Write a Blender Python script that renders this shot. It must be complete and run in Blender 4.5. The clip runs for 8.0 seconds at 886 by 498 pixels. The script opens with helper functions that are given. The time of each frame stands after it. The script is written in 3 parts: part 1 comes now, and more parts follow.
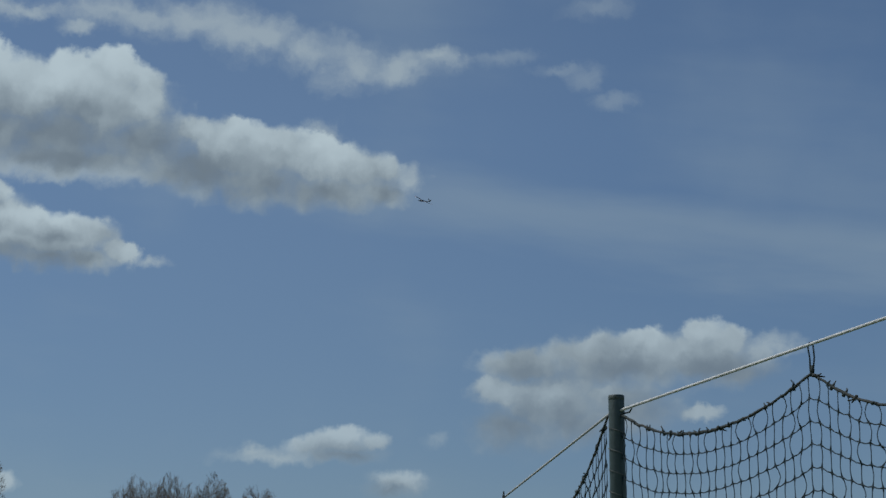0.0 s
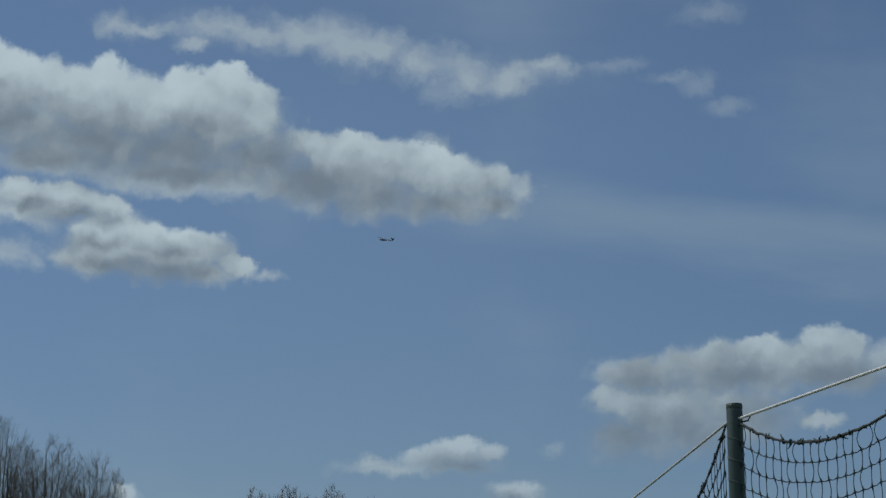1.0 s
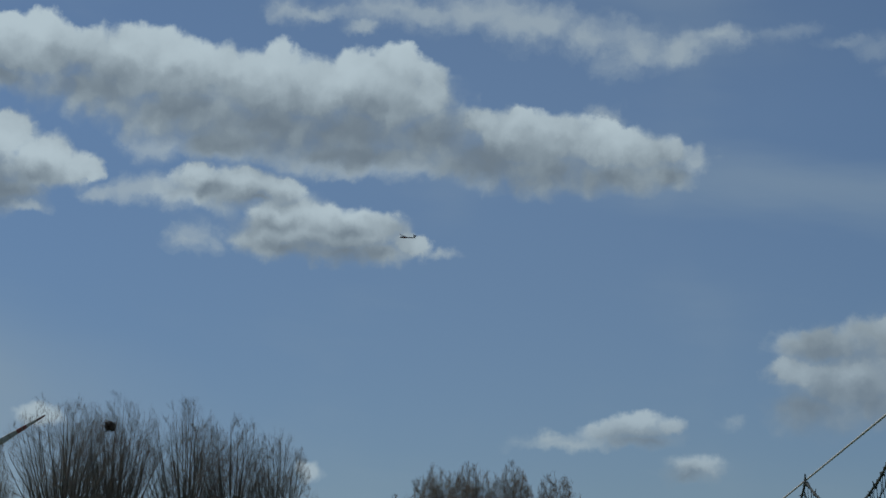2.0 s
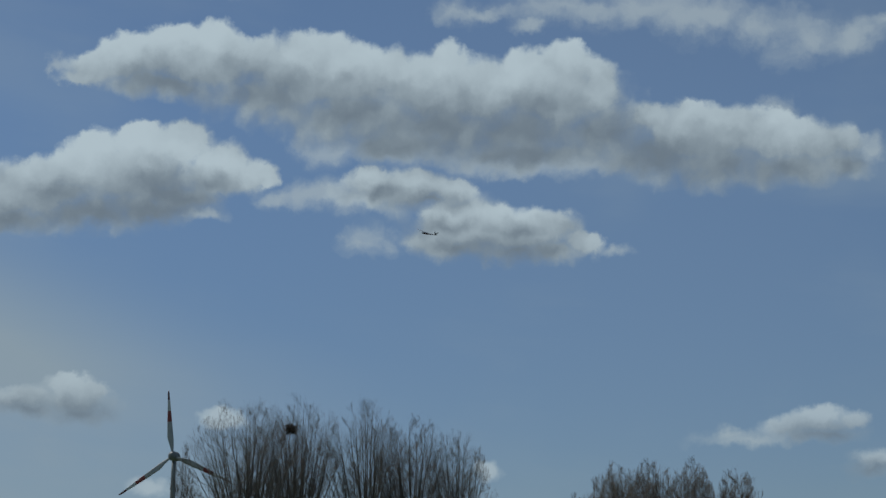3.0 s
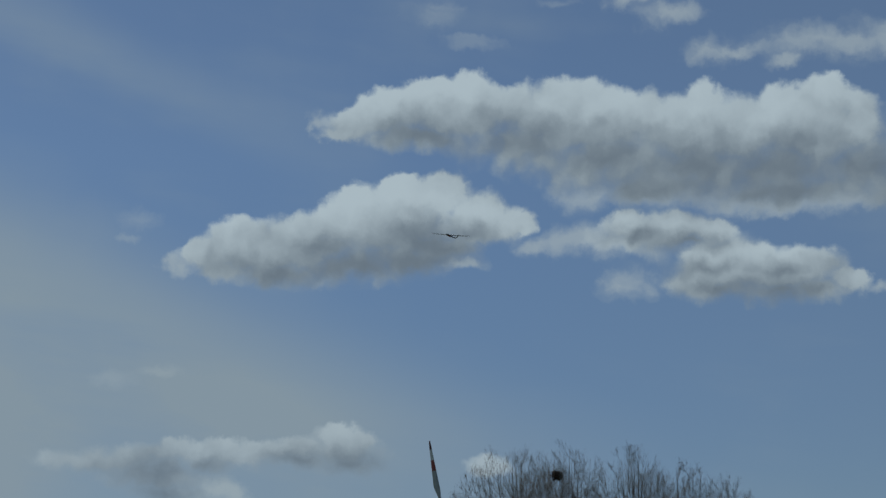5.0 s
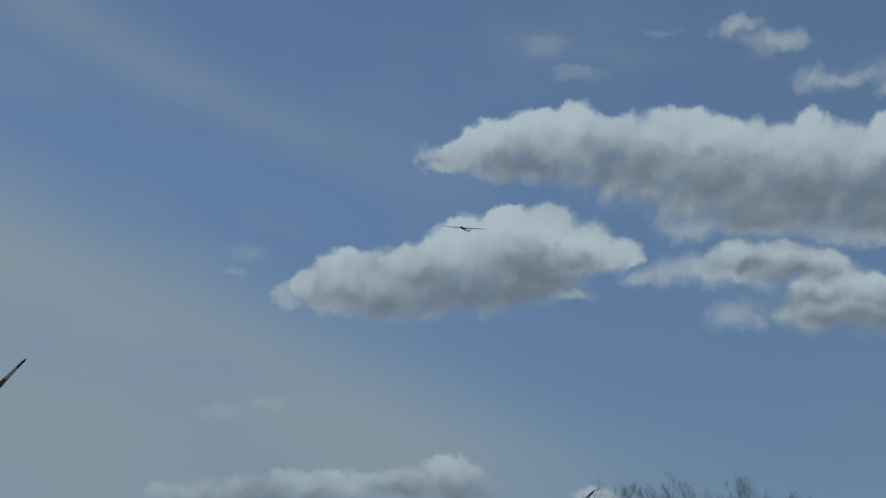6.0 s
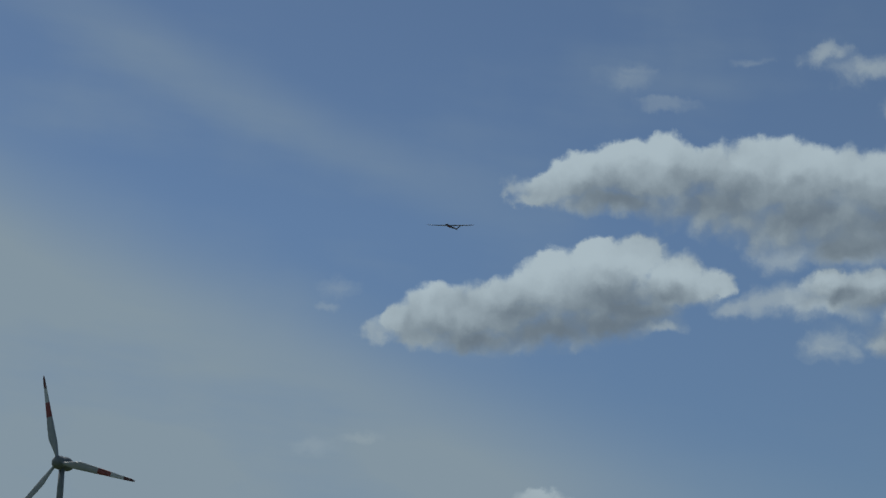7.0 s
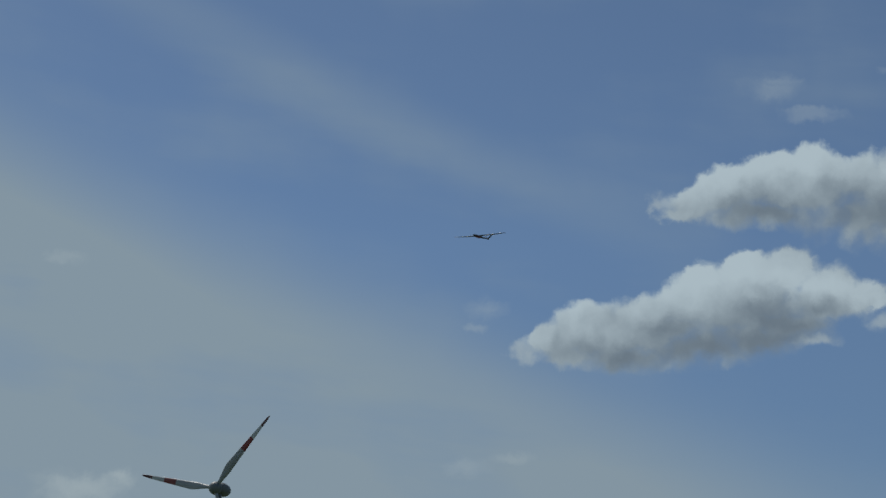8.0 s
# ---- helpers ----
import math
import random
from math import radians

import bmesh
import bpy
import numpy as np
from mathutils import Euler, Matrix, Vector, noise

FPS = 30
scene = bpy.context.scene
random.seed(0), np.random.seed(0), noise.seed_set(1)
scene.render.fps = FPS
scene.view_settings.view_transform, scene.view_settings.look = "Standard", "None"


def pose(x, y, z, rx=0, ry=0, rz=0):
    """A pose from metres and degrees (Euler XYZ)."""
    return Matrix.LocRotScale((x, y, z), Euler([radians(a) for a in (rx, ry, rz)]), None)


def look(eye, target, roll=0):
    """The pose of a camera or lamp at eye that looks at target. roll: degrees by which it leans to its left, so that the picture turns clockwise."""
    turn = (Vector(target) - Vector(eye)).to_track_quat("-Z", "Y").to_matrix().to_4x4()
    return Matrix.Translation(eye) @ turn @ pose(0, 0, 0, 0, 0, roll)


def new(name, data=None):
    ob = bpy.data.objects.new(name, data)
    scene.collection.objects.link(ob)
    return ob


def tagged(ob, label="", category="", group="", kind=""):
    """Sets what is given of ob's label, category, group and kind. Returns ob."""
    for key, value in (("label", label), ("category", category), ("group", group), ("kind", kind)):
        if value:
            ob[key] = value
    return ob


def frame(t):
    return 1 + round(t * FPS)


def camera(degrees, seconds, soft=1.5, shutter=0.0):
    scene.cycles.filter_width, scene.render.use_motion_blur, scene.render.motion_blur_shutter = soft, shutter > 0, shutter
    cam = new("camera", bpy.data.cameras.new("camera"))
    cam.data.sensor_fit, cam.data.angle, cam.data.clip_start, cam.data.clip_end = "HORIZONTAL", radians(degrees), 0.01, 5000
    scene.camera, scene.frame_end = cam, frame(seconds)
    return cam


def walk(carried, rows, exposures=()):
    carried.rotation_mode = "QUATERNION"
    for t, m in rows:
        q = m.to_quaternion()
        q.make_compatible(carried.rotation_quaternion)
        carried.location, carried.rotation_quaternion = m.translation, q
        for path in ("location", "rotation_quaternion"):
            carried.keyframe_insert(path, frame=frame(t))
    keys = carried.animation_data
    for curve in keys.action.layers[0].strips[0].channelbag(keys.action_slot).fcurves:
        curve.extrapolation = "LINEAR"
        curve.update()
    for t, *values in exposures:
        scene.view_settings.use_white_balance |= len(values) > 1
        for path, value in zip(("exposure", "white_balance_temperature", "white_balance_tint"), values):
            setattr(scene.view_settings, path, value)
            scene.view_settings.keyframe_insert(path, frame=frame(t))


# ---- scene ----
EYE = 1.6
cam = camera(29.0, 8.0, soft=1.5)
walk(cam, [
    (0.0, pose(0, 0, EYE, 103.20, -0.24, -0.06)),
    (0.2, pose(0, 0, EYE, 103.39, -0.26, 0.96)),
    (0.4, pose(0, 0, EYE, 103.63, -0.27, 1.63)),
    (0.5, pose(0, 0, EYE, 103.73, -0.28, 1.89)),
    (0.8, pose(0, 0, EYE, 103.72, -0.27, 2.90)),
    (1.0, pose(0, 0, EYE, 103.53, -0.27, 3.83)),
    (1.2, pose(0, 0, EYE, 103.38, -0.29, 4.86)),
    (1.5, pose(0, 0, EYE, 103.10, -0.33, 6.69)),
    (1.7, pose(0, 0, EYE, 102.85, -0.29, 8.00)),
    (2.8, pose(0, 0, EYE, 102.66, 0.00, 14.45)),
    (3.0, pose(0, 0, EYE, 102.66, 0.03, 15.78)),
    (3.5, pose(0, 0, EYE, 102.60, -0.04, 18.57)),
    (4.0, pose(0, 0, EYE, 102.92, -0.06, 20.27)),
    (4.5, pose(0, 0, EYE, 103.77, -0.04, 22.08)),
    (5.0, pose(0, 0, EYE, 104.18, -0.08, 24.65)),
    (5.2, pose(0, 0, EYE, 104.34, -0.20, 25.54)),
    (6.4, pose(0, 0, EYE, 105.68, -0.80, 29.36)),
    (6.5, pose(0, 0, EYE, 105.79, -0.82, 29.68)),
    (7.0, pose(0, 0, EYE, 106.30, -0.83, 31.23)),
    (7.5, pose(0, 0, EYE, 106.97, -0.78, 33.64)),
    (7.8, pose(0, 0, EYE, 106.94, -0.70, 35.50)),
    (8.0, pose(0, 0, EYE, 106.91, -0.67, 36.38)),
], exposures=[(0.0, 0.04), (1.5, 0.03), (3.5, -0.03), (4.5, -0.09), (5.0, -0.11), (6.5, -0.12), (8.0, -0.09)])

# ---- sky and sun ----
SUN_AZ, SUN_EL = -70.0, 56.0   # degrees clockwise from +y, degrees up


class Tree:
    """Short hand for building node trees."""

    def __init__(self, tree):
        self.tree = tree

    def plug(self, socket, value):
        if isinstance(value, bpy.types.NodeSocket):
            self.tree.links.new(value, socket)
        else:
            socket.default_value = value

    def math(self, op, a, b=0.0, c=0.0, clamp=False):
        node = self.tree.nodes.new("ShaderNodeMath")
        node.operation, node.use_clamp = op, clamp
        for socket, value in zip(node.inputs, (a, b, c)):
            self.plug(socket, value)
        return node.outputs[0]

    def vec(self, op, a, b=(0, 0, 0), c=(0, 0, 0)):
        node = self.tree.nodes.new("ShaderNodeVectorMath")
        node.operation = op
        for socket, value in zip(node.inputs, (a, b, c)):
            self.plug(socket, value)
        return node.outputs["Value"] if op == "LENGTH" else node.outputs[0]

    def noise(self, where, scale, detail=4.0, rough=0.5, color=False, dims="3D"):
        node = self.tree.nodes.new("ShaderNodeTexNoise")
        node.noise_dimensions = dims
        self.plug(node.inputs["Vector"], where)
        self.plug(node.inputs["Scale"], scale)
        self.plug(node.inputs["Detail"], detail)
        self.plug(node.inputs["Roughness"], rough)
        return node.outputs["Color" if color else "Fac"]

    def ramp(self, value, lo, hi, out_lo=0.0, out_hi=1.0, smooth=True):
        node = self.tree.nodes.new("ShaderNodeMapRange")
        node.interpolation_type = "SMOOTHSTEP" if smooth else "LINEAR"
        for socket, v in zip(node.inputs, (value, lo, hi, out_lo, out_hi)):
            self.plug(socket, v)
        return node.outputs[0]

    def mix(self, fac, a, b, blend="MIX"):
        node = self.tree.nodes.new("ShaderNodeMix")
        node.data_type, node.blend_type = "RGBA", blend
        self.plug(node.inputs[0], fac)
        for socket, v in ((node.inputs[6], a), (node.inputs[7], b)):
            self.plug(socket, v if isinstance(v, bpy.types.NodeSocket) or len(v) == 4 else (*v, 1))
        return node.outputs[2]


# Each puff: degrees to the right of north, degrees up, half width, half height.
BRIGHT = []
BRIGHT += [  # long bank
    (-28.3, 17.91, 0.91, 0.33), (-27.8, 18.27, 1.15, 0.68), (-26.5, 18.81, 1.44, 0.98), (-25.0, 19.13, 1.50, 0.98), (-23.8, 19.35, 1.24, 0.87), (-22.2, 18.83, 1.40, 0.98),
    (-20.5, 18.97, 1.56, 1.06), (-19.3, 18.87, 1.16, 1.02), (-17.7, 18.61, 1.32, 0.87), (-15.6, 18.77, 1.00, 0.87), (-16.4, 18.26, 1.39, 0.79), (-14.1, 18.26, 1.23, 0.79),
    (-12.8, 18.71, 1.32, 0.76), (-11.4, 18.77, 1.12, 0.87), (-10.3, 18.28, 0.88, 0.87),
]
BRIGHT += [  # its shoulder
    (-8.6, 16.93, 0.91, 0.60), (-7.1, 16.84, 1.15, 0.68), (-5.4, 16.49, 1.14, 0.72), (-4.4, 16.66, 0.87, 0.49), (-3.6, 16.16, 1.10, 0.68), (-2.0, 15.81, 0.90, 0.53),
    (-2.8, 15.74, 1.08, 0.60),
]
BRIGHT += [  # middle bank
    (-31.4, 14.43, 1.29, 0.76), (-29.7, 14.57, 1.56, 0.83), (-28.2, 15.05, 1.53, 0.95), (-27.6, 15.86, 0.83, 0.57), (-26.1, 16.03, 1.34, 0.87), (-24.6, 16.08, 1.10, 0.83),
    (-23.3, 15.44, 1.14, 0.79), (-22.1, 15.01, 0.90, 0.53),
]
BRIGHT += [  # its near end
    (-30.7, 13.81, 1.17, 0.57), (-33.0, 13.93, 0.74, 0.53), (-31.8, 14.26, 1.17, 0.83), (-32.2, 13.35, 0.94, 0.46),
]
BRIGHT += [  # lower right bank
    (-18.3, 14.85, 1.09, 0.60), (-16.7, 14.84, 1.29, 0.60), (-15.4, 14.60, 1.05, 0.53), (-15.7, 13.40, 1.28, 0.68), (-13.8, 13.30, 1.71, 0.76), (-12.1, 13.33, 1.28, 0.68),
    (-11.0, 12.85, 0.89, 0.45),
]
BRIGHT += [  # low bank
    (-30.4, 7.47, 1.32, 0.36), (-32.5, 7.35, 1.31, 0.36), (-35.0, 7.18, 1.31, 0.36), (-33.6, 7.55, 0.75, 0.36), (-32.0, 7.62, 0.66, 0.36), (-28.1, 7.97, 1.05, 0.51),
    (-29.5, 7.58, 1.32, 0.46), (-27.3, 7.79, 0.57, 0.36), (-34.1, 7.28, 1.31, 0.36), (-31.3, 7.37, 1.75, 0.41), (-33.0, 7.34, 1.31, 0.36),
]
BRIGHT += [  # small low ones
    (-23.1, 6.91, 0.96, 0.41), (-25.4, 4.66, 0.87, 0.46), (-14.3, 5.28, 0.57, 0.36),
]
BRIGHT += [  # small low ones
    (-3.3, 6.94, 1.09, 0.46), (-4.5, 6.59, 1.09, 0.41), (-2.3, 6.73, 0.66, 0.41), (-1.4, 5.40, 1.14, 0.46),
]
BRIGHT += [  # broken bank
    (8.7, 10.34, 0.85, 0.64), (9.7, 10.06, 0.88, 0.60), (6.8, 10.12, 0.96, 0.49), (7.9, 9.72, 1.07, 0.49), (4.9, 9.81, 1.32, 0.56), (2.8, 9.44, 1.32, 0.51),
    (1.7, 8.51, 1.01, 0.46), (5.8, 8.30, 1.54, 0.46), (2.1, 8.32, 1.23, 0.51), (3.8, 8.35, 1.23, 0.41), (8.6, 7.67, 1.01, 0.36),
]
GREY = []
GREY += [  # long bank
    (-25.6, 17.92, 2.54, 0.64), (-22.2, 17.64, 2.78, 1.13), (-19.1, 17.11, 3.62, 1.23), (-16.3, 16.72, 3.85, 1.29), (-13.2, 16.59, 3.61, 1.34), (-10.5, 16.51, 1.92, 1.18),
    (-8.6, 15.75, 2.16, 0.97), (-9.7, 16.58, 1.44, 1.34), (-17.1, 16.11, 3.60, 0.70), (-12.8, 15.79, 3.83, 0.70),
]
GREY += [  # its shoulder
    (-8.5, 15.48, 2.39, 0.81), (-6.3, 15.33, 2.51, 1.07), (-4.0, 15.09, 2.75, 0.91), (-2.0, 15.13, 1.24, 0.70),
]
GREY += [  # middle bank
    (-30.4, 13.37, 2.49, 0.67), (-28.9, 14.28, 2.14, 0.59), (-25.6, 14.40, 2.14, 0.70), (-23.7, 14.71, 1.19, 0.43), (-27.9, 13.57, 3.08, 0.81), (-25.8, 13.83, 2.61, 0.72),
    (-24.6, 14.28, 1.67, 0.59),
]
GREY += [  # lower right bank
    (-16.3, 14.27, 1.43, 0.32), (-17.9, 14.55, 1.19, 0.32), (-13.2, 13.17, 2.13, 0.43), (-15.6, 13.36, 1.42, 0.38), (-15.2, 12.64, 1.56, 0.54), (-13.4, 12.50, 1.89, 0.59),
    (-12.0, 12.54, 1.42, 0.48),
]
GREY += [  # low bank
    (-27.7, 7.08, 1.30, 0.64), (-32.4, 6.98, 1.07, 0.48), (-29.6, 7.17, 1.86, 0.43), (-34.3, 6.67, 1.86, 0.81), (-33.7, 6.00, 1.62, 0.54),
]
GREY += [  # small low ones
    (-3.2, 6.27, 1.76, 0.38), (-1.7, 5.10, 1.39, 0.32),
]
GREY += [  # broken bank
    (5.7, 9.31, 3.04, 0.91), (9.2, 9.18, 2.57, 0.91), (2.8, 9.14, 2.10, 0.81), (2.3, 7.35, 1.77, 1.29), (4.3, 7.34, 2.23, 1.18), (6.2, 7.88, 2.10, 1.18),
]
BODIES = []
BODIES += [  # long bank
    (-26.9, 18.36, 1.79, 0.64), (-24.2, 18.65, 2.99, 0.95), (-19.9, 18.27, 4.38, 1.32), (-15.3, 17.78, 4.37, 1.44), (-11.6, 17.59, 2.78, 1.51), (-6.8, 16.17, 3.35, 1.06),
]
BODIES += [  # long bank
    (-7.1, 16.28, 2.36, 1.13), (-3.6, 15.82, 2.36, 0.91),
]
BODIES += [  # middle bank
    (-30.2, 14.03, 3.12, 1.02), (-26.6, 14.83, 3.52, 1.36), (-23.5, 14.98, 1.96, 0.83), (-32.2, 13.83, 1.56, 0.68),
]
BODIES += [  # lower right bank
    (-17.1, 14.54, 2.93, 0.76), (-15.2, 13.73, 2.14, 0.95), (-13.4, 13.06, 2.91, 1.13), (-15.9, 12.99, 1.55, 0.83),
]
BODIES += [  # low bank
    (-31.1, 7.37, 4.76, 0.49), (-28.0, 7.50, 1.33, 0.76), (-34.1, 6.49, 2.47, 0.64), (-35.6, 7.00, 2.86, 0.49),
]
BODIES += [  # broken bank
    (6.4, 9.49, 4.22, 1.06), (3.7, 7.94, 2.86, 1.51), (8.9, 9.37, 2.49, 0.95),
]
BODIES += [  # small low ones
    (-3.4, 6.64, 1.71, 0.57), (-1.4, 5.32, 1.14, 0.49),
]
WISPS = []
WISPS += [  # torn streak
    (-11.8, 20.65, 2.22, 0.57), (-8.9, 20.58, 2.02, 0.72), (-6.7, 20.10, 1.61, 0.64), (-4.9, 19.68, 1.61, 0.64), (-3.2, 19.17, 1.32, 0.87), (-1.6, 19.19, 1.40, 0.68),
    (-0.2, 19.58, 0.92, 0.42),
]
WISPS += [  # torn streak
    (-14.3, 20.49, 1.21, 0.30), (-12.7, 20.00, 0.72, 0.23), (-10.3, 20.54, 2.42, 0.38), (-6.5, 20.13, 2.42, 0.53),
]
WISPS += [  # torn streak
    (-18.1, 22.38, 0.78, 0.30), (-16.5, 21.84, 1.06, 0.45), (-15.1, 20.55, 1.01, 0.45),
]
WISPS += [  # under the long bank
    (-19.7, 15.86, 1.18, 0.49), (-17.7, 15.98, 1.57, 0.60), (-14.6, 15.57, 1.57, 0.49), (-13.2, 15.35, 1.57, 0.38), (-10.9, 15.42, 1.76, 0.47),
]
WISPS += [  # links
    (-20.2, 14.43, 1.37, 0.53), (-21.4, 14.30, 0.82, 0.38), (-18.3, 12.92, 0.81, 0.53), (-24.1, 13.61, 0.70, 0.23), (-10.0, 12.52, 0.54, 0.23), (-29.0, 18.35, 0.28, 0.38),
    (-19.0, 14.32, 0.78, 0.49),
]
WISPS += [  # thin rims
    (-3.9, 16.90, 0.59, 0.53), (-5.6, 6.22, 1.71, 0.26), (-32.0, 6.04, 0.95, 0.49),
]
WISPS += [  # thin rims
    (-6.4, 6.38, 0.91, 0.26), (10.9, 9.78, 0.81, 0.49), (4.3, 9.66, 1.34, 0.42), (2.2, 9.45, 1.05, 0.38), (-1.0, 15.48, 0.51, 0.42),
]
WISPS += [  # far low one
    (-48.5, 8.63, 1.53, 0.49), (-47.2, 8.94, 0.69, 0.26),
]
WISPS += [  # near end
    (-33.5, 13.46, 0.39, 0.42),
]
SHREDS = []
SHREDS += [  # shreds
    (2.0, 19.58, 1.12, 0.26), (5.1, 18.82, 0.68, 0.53), (4.1, 19.14, 0.92, 0.19), (5.9, 18.09, 0.72, 0.30), (5.5, 21.15, 1.13, 0.38), (-0.2, 6.89, 0.42, 0.23),
    (-14.3, 20.56, 1.01, 0.34),
]
SHREDS += [  # shreds
    (-20.5, 22.32, 0.82, 0.15), (-23.6, 21.17, 1.01, 0.15), (-24.9, 22.13, 0.82, 0.19), (-35.0, 14.92, 0.67, 0.34), (-35.4, 14.27, 0.39, 0.15), (-35.8, 9.61, 0.69, 0.34),
    (-34.1, 9.96, 0.58, 0.17),
]
SHREDS += [  # shreds
    (-49.6, 16.07, 0.63, 0.19), (-25.1, 21.93, 0.94, 0.42), (-23.6, 21.01, 1.01, 0.23),
]


def puff_group(name, puffs, soft):
    """A node group: the nearness to the nearest of the puffs, 1 at its heart and 0 at its rim."""
    group = bpy.data.node_groups.new(name, "ShaderNodeTree")
    group.interface.new_socket("P", in_out="INPUT", socket_type="NodeSocketVector")
    group.interface.new_socket("D", in_out="OUTPUT", socket_type="NodeSocketFloat")
    t = Tree(group)
    source, out = group.nodes.new("NodeGroupInput"), group.nodes.new("NodeGroupOutput")
    least = None
    for u, v, ru, rv in puffs:
        d = t.vec("LENGTH", t.vec("MULTIPLY_ADD", source.outputs[0], (1 / ru, 1 / rv, 0), (-u / ru, -v / rv, 0)))
        least = d if least is None else t.math("SMOOTH_MIN", least, d, soft)
    group.links.new(t.math("SUBTRACT", 1.0, least), out.inputs[0])
    return group


def build_world():
    world = bpy.data.worlds.new("sky")
    world.use_nodes = True
    scene.world = world
    tree = world.node_tree
    tree.nodes.clear()
    t = Tree(tree)
    coord = tree.nodes.new("ShaderNodeTexCoord").outputs["Generated"]
    split = tree.nodes.new("ShaderNodeSeparateXYZ")
    t.plug(split.inputs[0], coord)
    x, y, z = split.outputs
    u = t.math("MULTIPLY", t.math("ARCTAN2", x, y), 180 / math.pi)
    v = t.math("MULTIPLY", t.math("ARCSINE", z), 180 / math.pi)
    join = tree.nodes.new("ShaderNodeCombineXYZ")
    t.plug(join.inputs[0], u), t.plug(join.inputs[1], v)
    p = join.outputs[0]

    sky = tree.nodes.new("ShaderNodeTexSky")
    sky.sky_type, sky.sun_disc = "NISHITA", False
    sky.sun_elevation, sky.sun_rotation = radians(SUN_EL), radians(SUN_AZ)
    sky.air_density, sky.dust_density, sky.ozone_density = 0.8, 0.3, 2.0
    base = t.vec("MULTIPLY", t.vec("MULTIPLY", sky.outputs[0], (0.0515, 0.0602, 0.0655)), t.mix(t.ramp(v, 3.0, 17.0, smooth=False), (0.70, 0.70, 0.735), (1.0, 1.0, 1.0)))

    # thin high veil on the sun's side, with a slanting edge and two long faint streaks
    slant = t.math("MULTIPLY_ADD", u, 0.4, v)
    drift = t.vec("MULTIPLY", t.vec("ADD", p, t.vec("MULTIPLY", v, (2.2, 0, 0))), (0.05, 0.20, 0))
    veil_n = t.math("SUBTRACT", t.noise(drift, 1.0, 5.0, 0.55, dims="2D"), 0.5)
    soft_n = t.math("SUBTRACT", t.noise(p, 0.12, 4.0, 0.5, dims="2D"), 0.5)
    edge = t.math("ADD", slant, t.math("MULTIPLY", t.math("ADD", veil_n, soft_n), 4.0))
    sheet = t.math("MULTIPLY", t.ramp(edge, 1.7, -4.2), t.ramp(u, -10.0, -31.0))
    sheet = t.math("MULTIPLY", sheet, t.math("MULTIPLY_ADD", t.ramp(v, 5.0, 9.5), 0.5, 0.5))
    sheet = t.math("MULTIPLY", sheet, t.math("MULTIPLY_ADD", t.math("ADD", veil_n, t.math("MULTIPLY", soft_n, 0.6)), 1.3, 0.95))
    band = t.ramp(t.math("ABSOLUTE", t.math("SUBTRACT", t.math("MULTIPLY_ADD", veil_n, 1.5, slant), 5.6)), 1.7, 0.0)
    band = t.math("MULTIPLY", t.math("MULTIPLY", band, t.ramp(u, -24.0, -33.0)), 0.21)
    low = t.ramp(t.math("ABSOLUTE", t.math("SUBTRACT", t.math("MULTIPLY_ADD", veil_n, 5.0, t.math("MULTIPLY_ADD", u, 0.15, v)), 14.5)), 1.9, 0.0)
    low = t.math("MULTIPLY", t.math("MULTIPLY", low, t.ramp(u, -8.0, 2.0)), 0.33)
    thin_all = t.math("MINIMUM", t.ramp(u, 12.0, -6.0, 0.07, 0.16), t.ramp(u, -8.0, -24.0, 0.16, 0.09))
    veil = t.math("ADD", t.math("ADD", sheet, t.math("ADD", band, thin_all)), t.math("ADD", low, t.math("MULTIPLY", t.ramp(t.math("ADD", veil_n, soft_n), -0.1, 0.5, 0.0, 0.30), t.ramp(u, 8.0, -30.0, 0.75, 1.0))), clamp=True)
    sky_v = t.mix(veil, base, (0.242, 0.319, 0.381))

    # warped coordinates: large billows, then small ones
    w1 = t.vec("SUBTRACT", t.noise(p, 0.55, 2.0, 0.5, color=True, dims="2D"), (0.5, 0.5, 0.5))
    w2 = t.vec("SUBTRACT", t.noise(p, 1.7, 6.0, 0.60, color=True, dims="2D"), (0.5, 0.5, 0.5))
    q = t.vec("ADD", p, t.vec("ADD", t.vec("MULTIPLY", w1, (0.45, 0.3, 0)), t.vec("MULTIPLY", w2, (0.62, 0.54, 0))))
    calm = t.vec("ADD", p, t.vec("ADD", t.vec("MULTIPLY", w1, (1.1, 0.6, 0)), t.vec("MULTIPLY", w2, (0.7, 0.45, 0))))

    def body(where, shape):
        node = tree.nodes.new("ShaderNodeGroup")
        node.node_tree = shape
        t.plug(node.inputs[0], where)
        return node.outputs[0]

    def billows(where, plain):
        cell = tree.nodes.new("ShaderNodeTexVoronoi")
        cell.voronoi_dimensions, cell.feature = "2D", "SMOOTH_F1"
        t.plug(cell.inputs["Vector"], where)
        t.plug(cell.inputs["Scale"], 0.9), t.plug(cell.inputs["Smoothness"], 0.6), t.plug(cell.inputs["Detail"], 1.5), t.plug(cell.inputs["Roughness"], 0.4)
        fine = t.math("SUBTRACT", t.noise(plain, 1.1, 7.0, 0.56, dims="2D"), 0.5)
        return t.math("MULTIPLY_ADD", t.math("SUBTRACT", 0.42, cell.outputs["Distance"]), 0.50, t.math("MULTIPLY", fine, 0.45))

    n0 = billows(q, p)
    # farther, lower clouds are smaller, and so are their shaded sides
    size = t.ramp(v, 5.0, 16.0, 0.5, 1.0, smooth=False)
    up = t.vec("MULTIPLY", size, (-0.18, 0.40, 0))
